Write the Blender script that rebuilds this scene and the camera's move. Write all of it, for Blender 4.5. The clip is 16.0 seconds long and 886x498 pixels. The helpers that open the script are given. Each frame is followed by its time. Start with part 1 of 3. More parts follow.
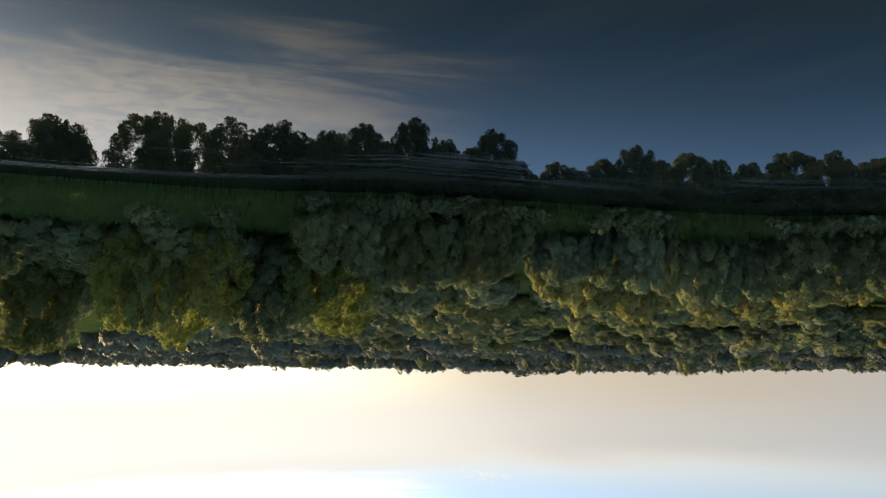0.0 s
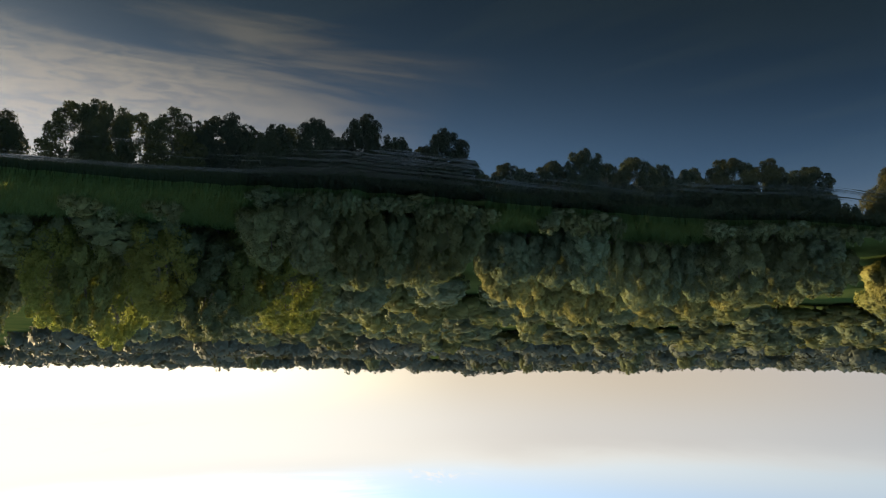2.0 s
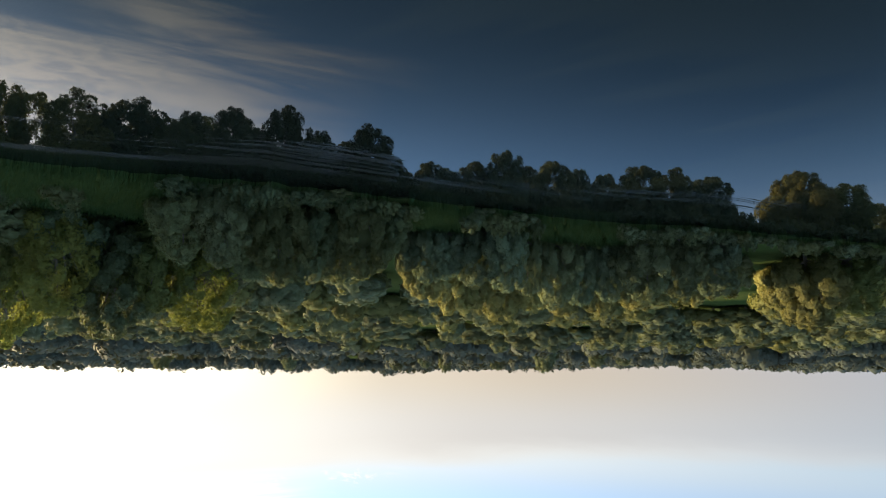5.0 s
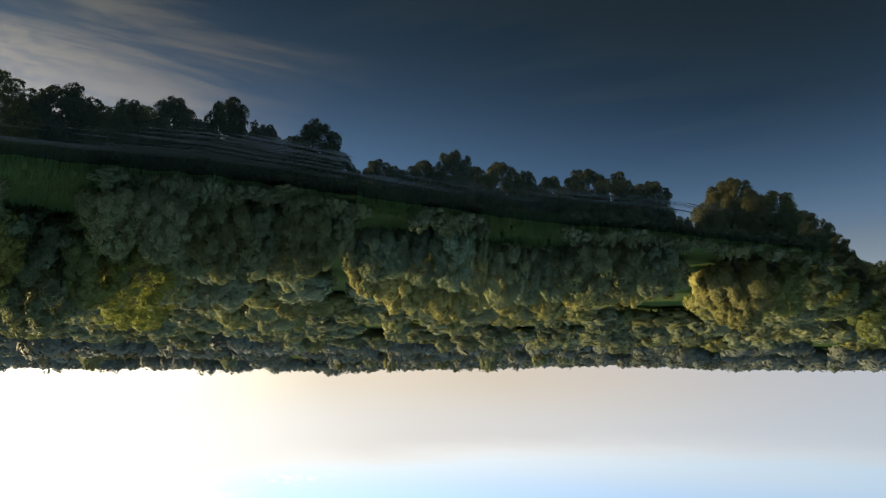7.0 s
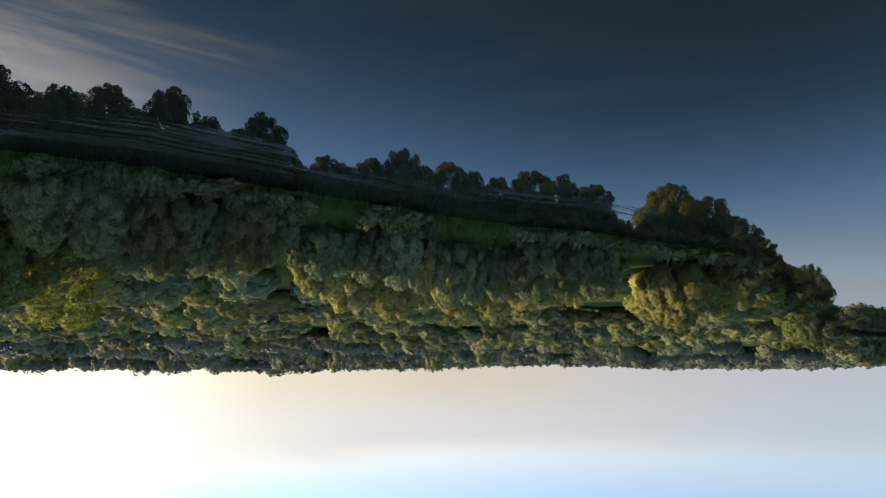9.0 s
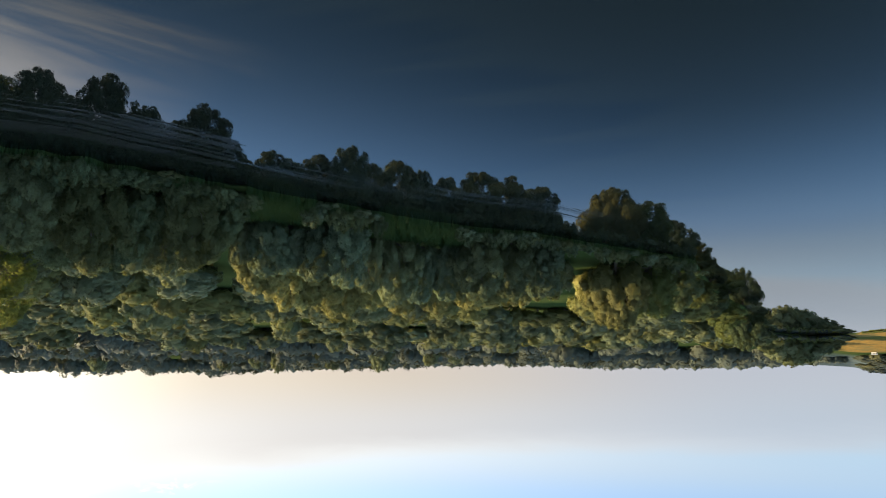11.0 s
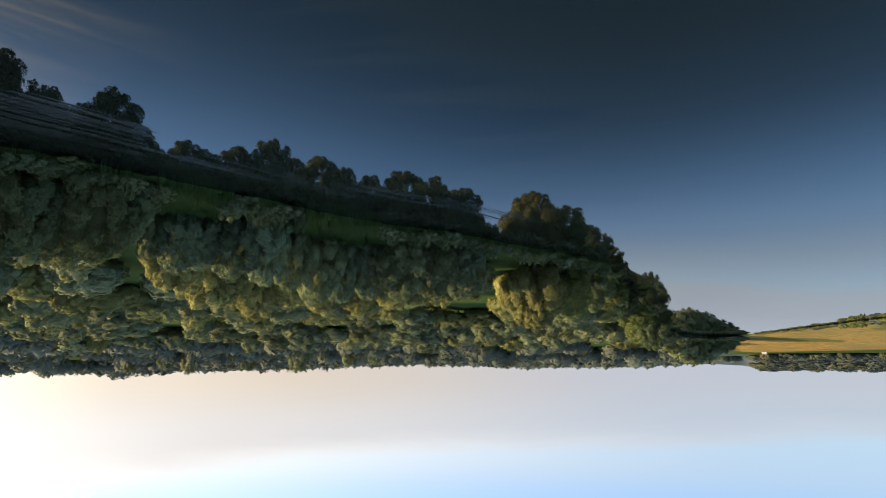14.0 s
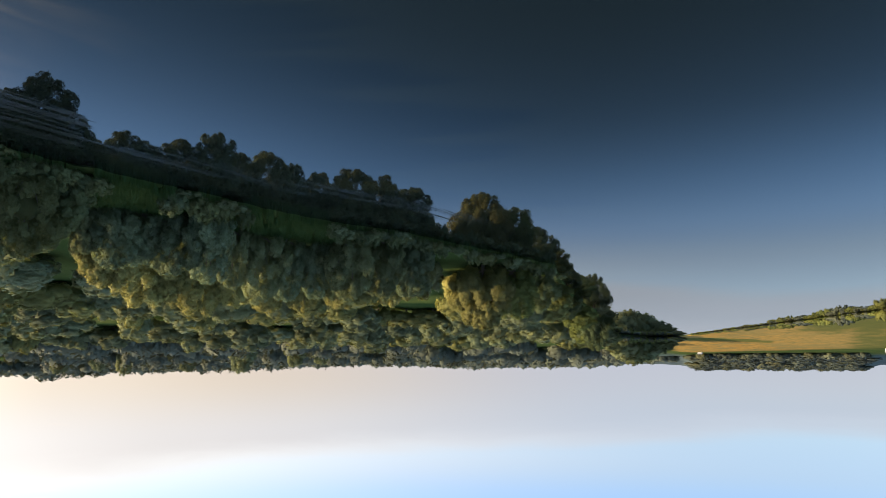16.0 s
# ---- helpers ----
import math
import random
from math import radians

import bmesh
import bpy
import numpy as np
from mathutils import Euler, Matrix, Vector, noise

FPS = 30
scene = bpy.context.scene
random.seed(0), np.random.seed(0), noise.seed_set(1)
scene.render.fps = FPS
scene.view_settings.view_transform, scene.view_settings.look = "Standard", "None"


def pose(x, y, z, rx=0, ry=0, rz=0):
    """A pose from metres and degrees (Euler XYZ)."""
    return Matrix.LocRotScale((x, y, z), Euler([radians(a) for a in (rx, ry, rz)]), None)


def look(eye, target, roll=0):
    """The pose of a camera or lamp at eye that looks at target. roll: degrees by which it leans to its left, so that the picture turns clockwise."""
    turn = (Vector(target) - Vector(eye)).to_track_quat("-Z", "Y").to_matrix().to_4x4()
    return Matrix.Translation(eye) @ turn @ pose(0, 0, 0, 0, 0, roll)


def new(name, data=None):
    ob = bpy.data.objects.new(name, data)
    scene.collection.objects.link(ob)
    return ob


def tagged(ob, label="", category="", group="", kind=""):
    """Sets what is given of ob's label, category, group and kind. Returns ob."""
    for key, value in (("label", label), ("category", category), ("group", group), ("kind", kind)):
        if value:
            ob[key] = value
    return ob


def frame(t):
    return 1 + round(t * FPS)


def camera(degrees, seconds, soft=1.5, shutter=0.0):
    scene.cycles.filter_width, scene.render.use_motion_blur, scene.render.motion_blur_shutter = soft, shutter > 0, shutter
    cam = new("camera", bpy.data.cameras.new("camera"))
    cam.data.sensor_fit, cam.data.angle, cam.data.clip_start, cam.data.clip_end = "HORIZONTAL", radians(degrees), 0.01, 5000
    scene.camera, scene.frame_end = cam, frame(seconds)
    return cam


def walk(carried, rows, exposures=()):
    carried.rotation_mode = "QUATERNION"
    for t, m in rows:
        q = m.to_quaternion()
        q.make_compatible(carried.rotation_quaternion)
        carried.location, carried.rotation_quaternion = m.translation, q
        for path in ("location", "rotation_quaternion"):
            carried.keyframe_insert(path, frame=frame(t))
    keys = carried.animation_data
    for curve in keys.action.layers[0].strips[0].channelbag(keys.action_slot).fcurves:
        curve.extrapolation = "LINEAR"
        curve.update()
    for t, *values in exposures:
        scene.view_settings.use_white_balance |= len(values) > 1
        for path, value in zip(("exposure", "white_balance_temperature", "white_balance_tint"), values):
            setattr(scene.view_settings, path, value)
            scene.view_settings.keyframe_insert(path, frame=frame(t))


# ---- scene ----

# A drone hangs over a river and turns to its left; the film stands on its head, so the camera is rolled by half a turn.
EYE = 26.0
LENS = 73.0
cam = camera(LENS, 16.0, soft=0.7)
TURNS = [  # seconds, heading, degrees below the level, lean, drift in x, y and z
    (0, -0.10, 10.34, 0.95, -0.16, -0.71, -0.83), (1, 2.29, 10.38, 0.90, -0.13, -0.62, -0.71), (2, 4.74, 10.41, 0.84, -0.10, -0.53, -0.59),
    (3, 7.25, 10.43, 0.79, -0.08, -0.44, -0.48), (4, 9.79, 10.46, 0.73, -0.06, -0.35, -0.38), (5, 12.36, 10.48, 0.67, -0.04, -0.26, -0.28),
    (6, 14.94, 10.50, 0.61, -0.02, -0.17, -0.18), (7, 17.53, 10.52, 0.55, -0.01, -0.09, -0.09), (8, 20.11, 10.53, 0.48, 0.00, 0.00, 0.00),
    (9, 22.68, 10.55, 0.42, 0.01, 0.09, 0.08), (10, 25.24, 10.57, 0.36, 0.01, 0.17, 0.16), (11, 27.78, 10.59, 0.30, 0.01, 0.25, 0.23),
    (12, 30.31, 10.61, 0.24, 0.00, 0.34, 0.30), (13, 32.82, 10.63, 0.18, -0.00, 0.42, 0.37), (14, 35.32, 10.65, 0.12, -0.02, 0.50, 0.43),
    (15, 37.81, 10.66, 0.06, -0.03, 0.58, 0.48), (16, 40.30, 10.68, 0.00, -0.05, 0.67, 0.53),
]
walk(cam, [(t, pose(x, y, EYE + z, 90 - down, 0, turn) @ pose(0, 0, 0, 0, 0, 180 + lean)) for t, turn, down, lean, x, y, z in TURNS],
     exposures=[(0, 1.44, 7000, 8), (4, 1.60, 6800, 8), (8, 1.70, 6650, 8), (12, 1.78, 6580, 9), (16, 1.82, 6600, 11)])

# ---- light ----
SUN_AZ, SUN_EL = -47.0, 11.5          # degrees: to the right of the first heading, above the level
SKY_STRENGTH, SUN_STRENGTH = 0.1116, 5.0
SUN_DIR = Vector((-math.sin(radians(SUN_AZ)) * math.cos(radians(SUN_EL)), math.cos(radians(SUN_AZ)) * math.cos(radians(SUN_EL)), math.sin(radians(SUN_EL))))


class Nodes:
    """Short hand for node trees."""

    def __init__(self, tree):
        self.tree = tree
        tree.nodes.clear()

    def add(self, kind, ins=None, **props):
        n = self.tree.nodes.new(kind)
        if "operation" in props:
            n.operation = props["operation"]
        if "use_clamp" in props:
            n.use_clamp = props["use_clamp"]
        if "interpolation_type" in props:
            n.interpolation_type = props["interpolation_type"]
        if "data_type" in props:
            n.data_type = props["data_type"]
        if "blend_type" in props:
            n.blend_type = props["blend_type"]
        if "sky_type" in props:
            n.sky_type = props["sky_type"]
        if "sun_disc" in props:
            n.sun_disc = props["sun_disc"]
        if "sun_elevation" in props:
            n.sun_elevation = props["sun_elevation"]
        if "sun_rotation" in props:
            n.sun_rotation = props["sun_rotation"]
        if "altitude" in props:
            n.altitude = props["altitude"]
        if "air_density" in props:
            n.air_density = props["air_density"]
        if "dust_density" in props:
            n.dust_density = props["dust_density"]
        if "ozone_density" in props:
            n.ozone_density = props["ozone_density"]
        if "attribute_name" in props:
            n.attribute_name = props["attribute_name"]
        for k, v in (ins or {}).items():
            if isinstance(v, bpy.types.NodeSocket):
                self.tree.links.new(v, n.inputs[k])
            else:
                n.inputs[k].default_value = v
        return n

    def math(self, op, a, b=0.0, clamp=False):
        return self.add("ShaderNodeMath", {0: a, 1: b}, operation=op, use_clamp=clamp).outputs[0]

    def ramp(self, value, lo, hi, a=0.0, b=1.0):
        n = self.add("ShaderNodeMapRange", {0: value, 1: lo, 2: hi, 3: a, 4: b}, interpolation_type="SMOOTHSTEP")
        return n.outputs[0]

    def mix(self, fac, a, b, blend="MIX"):
        n = self.add("ShaderNodeMix", data_type="RGBA", blend_type=blend)
        for i, v in ((0, fac), (6, a), (7, b)):
            if isinstance(v, bpy.types.NodeSocket):
                self.tree.links.new(v, n.inputs[i])
            else:
                n.inputs[i].default_value = v
        return n.outputs[2]

    def noise(self, vec, scale, detail=4.0, rough=0.55, dist=0.0):
        return self.add("ShaderNodeTexNoise", {"Vector": vec, "Scale": scale, "Detail": detail, "Roughness": rough, "Distortion": dist}).outputs[0]

    def scaled(self, vec, x, y, z, rz=0.0):
        return self.add("ShaderNodeMapping", {"Vector": vec, "Scale": (x, y, z), "Rotation": (0, 0, rz)}).outputs[0]


def make_world():
    world = bpy.data.worlds.new("sky")
    world.use_nodes = True
    scene.world = world
    n = Nodes(world.node_tree)
    sky = n.add("ShaderNodeTexSky", sky_type="NISHITA", sun_disc=False, sun_elevation=radians(SUN_EL), sun_rotation=radians(-SUN_AZ),
                altitude=100.0, air_density=1.0, dust_density=0.9, ozone_density=3.0).outputs[0]
    sky = n.mix(1.0, sky, (1.04, 1.14, 1.26, 1), "MULTIPLY")
    way = n.add("ShaderNodeTexCoord").outputs["Generated"]
    xyz = n.add("ShaderNodeSeparateXYZ", {0: way})
    up = n.math("MAXIMUM", xyz.outputs[2], 0.03)
    px, py = n.math("DIVIDE", xyz.outputs[0], up), n.math("DIVIDE", xyz.outputs[1], up)
    plan = n.add("ShaderNodeCombineXYZ", {0: px, 1: py, 2: 0.0}).outputs[0]
    near_sun = n.add("ShaderNodeVectorMath", {0: way, 1: SUN_DIR}, operation="DOT_PRODUCT").outputs["Value"]
    # a sheet of high cloud with a feathered edge, rippled towards the sun
    across = n.math("SUBTRACT", n.math("ADD", py, n.math("MULTIPLY", px, 0.25)), 2.00)
    along = n.math("SUBTRACT", px, n.math("MULTIPLY", py, 0.23))
    grid = n.add("ShaderNodeCombineXYZ", {0: along, 1: across, 2: 0.0}).outputs[0]
    wisps = n.noise(n.scaled(grid, 1.0, 3.8, 1.0, 0.12), 1.0, 6.0, 0.55, 0.7)
    ripple = n.noise(n.scaled(grid, 8.0, 11.0, 1.0, -0.6), 1.0, 4.0, 0.6, 1.2)
    sheet = n.ramp(n.math("ADD", across, n.math("MULTIPLY", n.math("SUBTRACT", wisps, 0.47), 1.5)), -0.10, 0.42)
    sheet = n.math("MULTIPLY", sheet, n.ramp(px, -0.30, 0.45))
    sheet = n.math("MULTIPLY", sheet, n.mix(n.ramp(near_sun, 0.76, 0.93), n.ramp(wisps, 0.30, 0.62, 0.35, 0.95), n.ramp(ripple, 0.34, 0.62, 0.55, 1.0)))
    sheet = n.math("MULTIPLY", sheet, n.ramp(xyz.outputs[2], 0.15, 0.25))
    streak = n.math("ABSOLUTE", n.math("ADD", n.math("ADD", across, 0.04), n.math("MULTIPLY", n.math("SUBTRACT", wisps, 0.5), 0.9)))
    streak = n.math("MULTIPLY", n.ramp(streak, 0.20, 0.02), n.math("MULTIPLY", n.ramp(px, -0.45, -0.05), n.ramp(px, 0.80, 0.45)))
    streak = n.math("MULTIPLY", streak, n.ramp(n.noise(n.scaled(grid, 2.2, 7.0, 1.0, 0.2), 1.0, 5.0, 0.55, 0.8), 0.34, 0.66, 0.15, 0.75))
    sheet = n.math("MAXIMUM", sheet, streak)
    bright = n.mix(n.ramp(near_sun, 0.66, 0.98), (5.20, 5.10, 5.40, 1), (12.8, 11.8, 10.8, 1))
    veil = n.mix(n.ramp(near_sun, -0.5, 0.9), (1.05, 1.50, 2.18, 1), (2.85, 3.08, 3.31, 1))
    col = n.mix(n.ramp(xyz.outputs[2], 0.30, 0.14, 0.0, 0.8), sky, veil)
    col = n.mix(n.math("MULTIPLY", sheet, 0.74), col, bright)
    flock = n.math("MULTIPLY", n.ramp(n.noise(n.scaled(plan, 3.2, 1.1, 1.0), 1.0, 4.0, 0.6, 0.6), 0.55, 0.66), n.ramp(n.noise(plan, 0.33, 2.0), 0.5, 0.6))
    flock = n.math("MULTIPLY", n.math("MULTIPLY", flock, n.ramp(near_sun, 0.45, 0.7)), n.ramp(xyz.outputs[2], 0.22, 0.17))
    col = n.mix(n.math("MULTIPLY", flock, 0.7), col, (3.70, 3.56, 3.43, 1))
    fringe = n.ramp(xyz.outputs[2], 0.22, 0.15)
    col = n.mix(1.0, col, n.mix(fringe, (1.0, 1.0, 1.0, 1), (1.05, 0.94, 0.85, 1)), "MULTIPLY")
    # the haze that lies over the horizon, with a soft uneven upper edge
    lump = n.math("SUBTRACT", n.noise(n.scaled(way, 2.2, 2.2, 16.0), 1.0, 5.0, 0.55, 0.4), 0.5)
    edge = n.math("ADD", n.math("SUBTRACT", n.math("ADD", xyz.outputs[2], 0.015), n.math("MULTIPLY", near_sun, 0.060)), n.math("MULTIPLY", lump, 0.055))
    low = n.mix(n.ramp(near_sun, -0.25, 0.42), (1.32, 1.40, 1.62, 1), (1.88, 1.63, 1.36, 1))
    low = n.mix(n.ramp(near_sun, 0.30, 0.72), low, (2.50, 2.19, 1.80, 1))
    low = n.mix(n.ramp(near_sun, 0.56, 0.94), low, (5.98, 5.51, 4.43, 1))
    low = n.mix(n.ramp(xyz.outputs[2], 0.02, 0.11, 0.0, 0.75), low, n.mix(n.ramp(near_sun, -0.5, 0.8), (1.24, 1.46, 1.76, 1), (2.22, 2.16, 2.16, 1)))
    low = n.mix(n.math("MULTIPLY", n.ramp(xyz.outputs[2], 0.03, 0.11), n.ramp(near_sun, 0.45, 0.97)), low, (3.4, 3.3, 3.2, 1))
    rim = n.math("MULTIPLY", n.ramp(edge, 0.155, 0.128), n.ramp(edge, 0.100, 0.125))
    col = n.mix(n.math("MULTIPLY", rim, 0.65), col, n.mix(n.ramp(near_sun, -0.5, 0.8), (1.56, 1.73, 1.97, 1), (2.99, 2.93, 2.82, 1)))
    col = n.mix(n.math("MULTIPLY", n.ramp(edge, 0.158, 0.104), n.ramp(near_sun, -0.5, 0.05, 0.72, 0.9)), col, low)
    # clear sky is deepest square to the sun
    deep = n.math("MULTIPLY", n.math("MULTIPLY", n.ramp(near_sun, -0.8, -0.45), n.ramp(near_sun, 0.60, -0.15)), n.ramp(xyz.outputs[2], 0.16, 0.40))
    col = n.mix(n.math("MULTIPLY", deep, 0.54), col, (0.0, 0.12, 0.35, 1))
    # behind the camera the sky is brightened, an added fill for shaded trees
    col = n.mix(1.0, col, n.mix(n.ramp(near_sun, -0.50, -0.98), (1.0, 1.0, 1.0, 1), (2.6, 2.5, 2.3, 1)), "MULTIPLY")
    band = n.math("MULTIPLY", n.ramp(xyz.outputs[2], 0.14, 0.20), n.ramp(xyz.outputs[2], 0.36, 0.24))
    col = n.mix(1.0, col, n.mix(band, (1.0, 1.0, 1.0, 1), (0.86, 0.86, 0.89, 1)), "MULTIPLY")
    # the blue darkens upwards; an unseen veil added overhead fills the shaded crowns
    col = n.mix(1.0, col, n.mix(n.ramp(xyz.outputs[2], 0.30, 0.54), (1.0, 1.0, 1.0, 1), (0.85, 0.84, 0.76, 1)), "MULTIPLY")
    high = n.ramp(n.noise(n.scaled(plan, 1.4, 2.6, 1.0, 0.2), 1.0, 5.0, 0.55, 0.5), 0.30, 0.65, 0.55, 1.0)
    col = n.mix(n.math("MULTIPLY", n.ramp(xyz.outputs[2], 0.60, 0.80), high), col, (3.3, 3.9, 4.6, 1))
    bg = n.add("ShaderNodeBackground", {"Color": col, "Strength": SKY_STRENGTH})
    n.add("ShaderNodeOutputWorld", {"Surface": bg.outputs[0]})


make_world()
sun = new("sun", bpy.data.lights.new("sun", "SUN"))
sun.data.energy, sun.data.angle, sun.data.color = SUN_STRENGTH, radians(0.6), (1.0, 0.77, 0.43)
sun.matrix_world = look(SUN_DIR * 200, (0, 0, 0))


# ---- materials ----
def material(name):
    m = bpy.data.materials.new(name)
    m.use_nodes = True
    return m, Nodes(m.node_tree)


def foliage(name, dark, light, translucent=0.34, through_leaf=(0.22, 0.22, 0.04)):
    """Leaves: tone varies from tree to tree, from bough to bough and from leaf to leaf; some light passes through."""
    m, n = material(name)
    geo = n.add("ShaderNodeNewGeometry")
    info = n.add("ShaderNodeObjectInfo")
    obj = n.add("ShaderNodeTexCoord").outputs["Object"]
    bough = n.noise(obj, 0.45, 3.0)
    sprig = n.ramp(n.noise(obj, 3.6, 3.0, 0.65), 0.34, 0.66)
    tone = n.math("ADD", n.math("MULTIPLY", geo.outputs["Random Per Island"], 0.40), n.math("MULTIPLY", n.ramp(bough, 0.3, 0.7), 0.34))
    tone = n.math("ADD", tone, n.math("MULTIPLY", sprig, 0.26))
    col = n.mix(tone, (*dark, 1), (*light, 1))
    col = n.mix(n.ramp(info.outputs["Random"], 0.2, 1.0, 0.0, 0.4), col, (0.115, 0.108, 0.035, 1))
    val = n.add("ShaderNodeHueSaturation", {"Value": n.ramp(n.math("FRACT", n.math("MULTIPLY", info.outputs["Random"], 7.3)), 0, 1, 0.75, 1.25), "Color": col}).outputs[0]
    diff = n.add("ShaderNodeBsdfPrincipled", {"Base Color": val, "Roughness": 0.8, "Specular IOR Level": 0.12})
    trans = n.add("ShaderNodeBsdfTranslucent", {"Color": n.mix(0.5, val, (*through_leaf, 1))})
    mixed = n.add("ShaderNodeMixShader", {0: translucent, 1: diff.outputs[0], 2: trans.outputs[0]})
    n.add("ShaderNodeOutputMaterial", {"Surface": mixed.outputs[0]})
    return m


def bark():
    m, n = material("bark")
    obj = n.add("ShaderNodeTexCoord").outputs["Object"]
    t = n.noise(n.scaled(obj, 6, 6, 1.2), 1.0, 5.0)
    col = n.mix(t, (0.05, 0.042, 0.032, 1), (0.17, 0.15, 0.12, 1))
    b = n.add("ShaderNodeBump", {"Strength": 0.6, "Distance": 0.05, "Height": t})
    p = n.add("ShaderNodeBsdfPrincipled", {"Base Color": col, "Roughness": 0.9, "Normal": b.outputs[0]})
    n.add("ShaderNodeOutputMaterial", {"Surface": p.outputs[0]})
    return m


def water_material():
    m, n = material("river_water")
    obj = n.add("ShaderNodeTexCoord").outputs["Object"]
    # streaks along the shore where a breath of wind ruffles the surface
    shore = n.add("ShaderNodeAttribute", attribute_name="shore").outputs["Fac"]
    along = n.add("ShaderNodeAttribute", attribute_name="along").outputs["Fac"]
    lane = n.add("ShaderNodeCombineXYZ", {0: along, 1: shore, 2: 0.0}).outputs[0]
    wander = n.math("MULTIPLY", n.math("SUBTRACT", n.noise(n.scaled(lane, 0.05, 0.05, 1.0), 1.0, 2.0), 0.5), 5.0)
    off = n.math("ADD", shore, wander)
    belt = n.math("MULTIPLY", n.ramp(off, -24.0, -19.0), n.ramp(off, -6.0, -9.0))
    belt = n.math("MULTIPLY", belt, n.math("MULTIPLY", n.ramp(along, -34.0, -4.0, 0.55, 1.0), n.ramp(along, 18.0, 12.0)))
    far_line = n.math("SUBTRACT", -5.0, n.math("MULTIPLY", along, 0.29))
    lane_off = n.math("ABSOLUTE", n.math("SUBTRACT", off, far_line))
    upstream = n.math("MULTIPLY", n.math("MULTIPLY", n.ramp(lane_off, 7.0, 2.0), n.ramp(along, 10.0, 18.0)), n.ramp(along, 92.0, 70.0, 0.0, 0.86))
    belt = n.math("MAXIMUM", belt, upstream)
    lines = n.noise(n.scaled(lane, 0.030, 1.10, 1.0), 1.0, 5.0, 0.62, 0.25)
    fine = n.noise(n.scaled(lane, 0.34, 4.4, 1.0), 1.0, 4.0, 0.65, 0.2)
    ruffle = n.ramp(n.math("ADD", lines, n.math("MULTIPLY", n.math("SUBTRACT", belt, 1.0), 0.34)), 0.455, 0.555)
    ruffle = n.math("MULTIPLY", ruffle, n.ramp(fine, 0.40, 0.62, 0.15, 1.0))
    inner = n.ramp(n.math("ABSOLUTE", n.math("ADD", n.math("ADD", shore, 9.2), n.math("MULTIPLY", along, 0.045))), 1.5, 0.3)
    inner = n.math("MULTIPLY", n.math("MULTIPLY", inner, n.ramp(along, 14.0, -6.0)), n.ramp(fine, 0.36, 0.56, 0.3, 1.0))
    ruffle = n.math("MAXIMUM", ruffle, inner)
    wave = n.noise(n.scaled(lane, 2.4, 5.0, 1.0), 1.0, 3.0, 0.6)
    swell = n.noise(n.scaled(obj, 0.10, 0.55, 1.0, 0.1), 1.0, 2.0)
    height = n.math("ADD", n.math("MULTIPLY", wave, n.math("ADD", 0.00012, n.math("MULTIPLY", ruffle, 0.060))), n.math("MULTIPLY", swell, 0.0003))
    b = n.add("ShaderNodeBump", {"Strength": 1.0, "Distance": 1.0, "Height": height})
    p = n.add("ShaderNodeBsdfPrincipled", {"Base Color": (0.004, 0.006, 0.005, 1), "Roughness": 0.0, "IOR": 1.333, "Normal": b.outputs[0]})
    n.add("ShaderNodeOutputMaterial", {"Surface": p.outputs[0]})
    return m


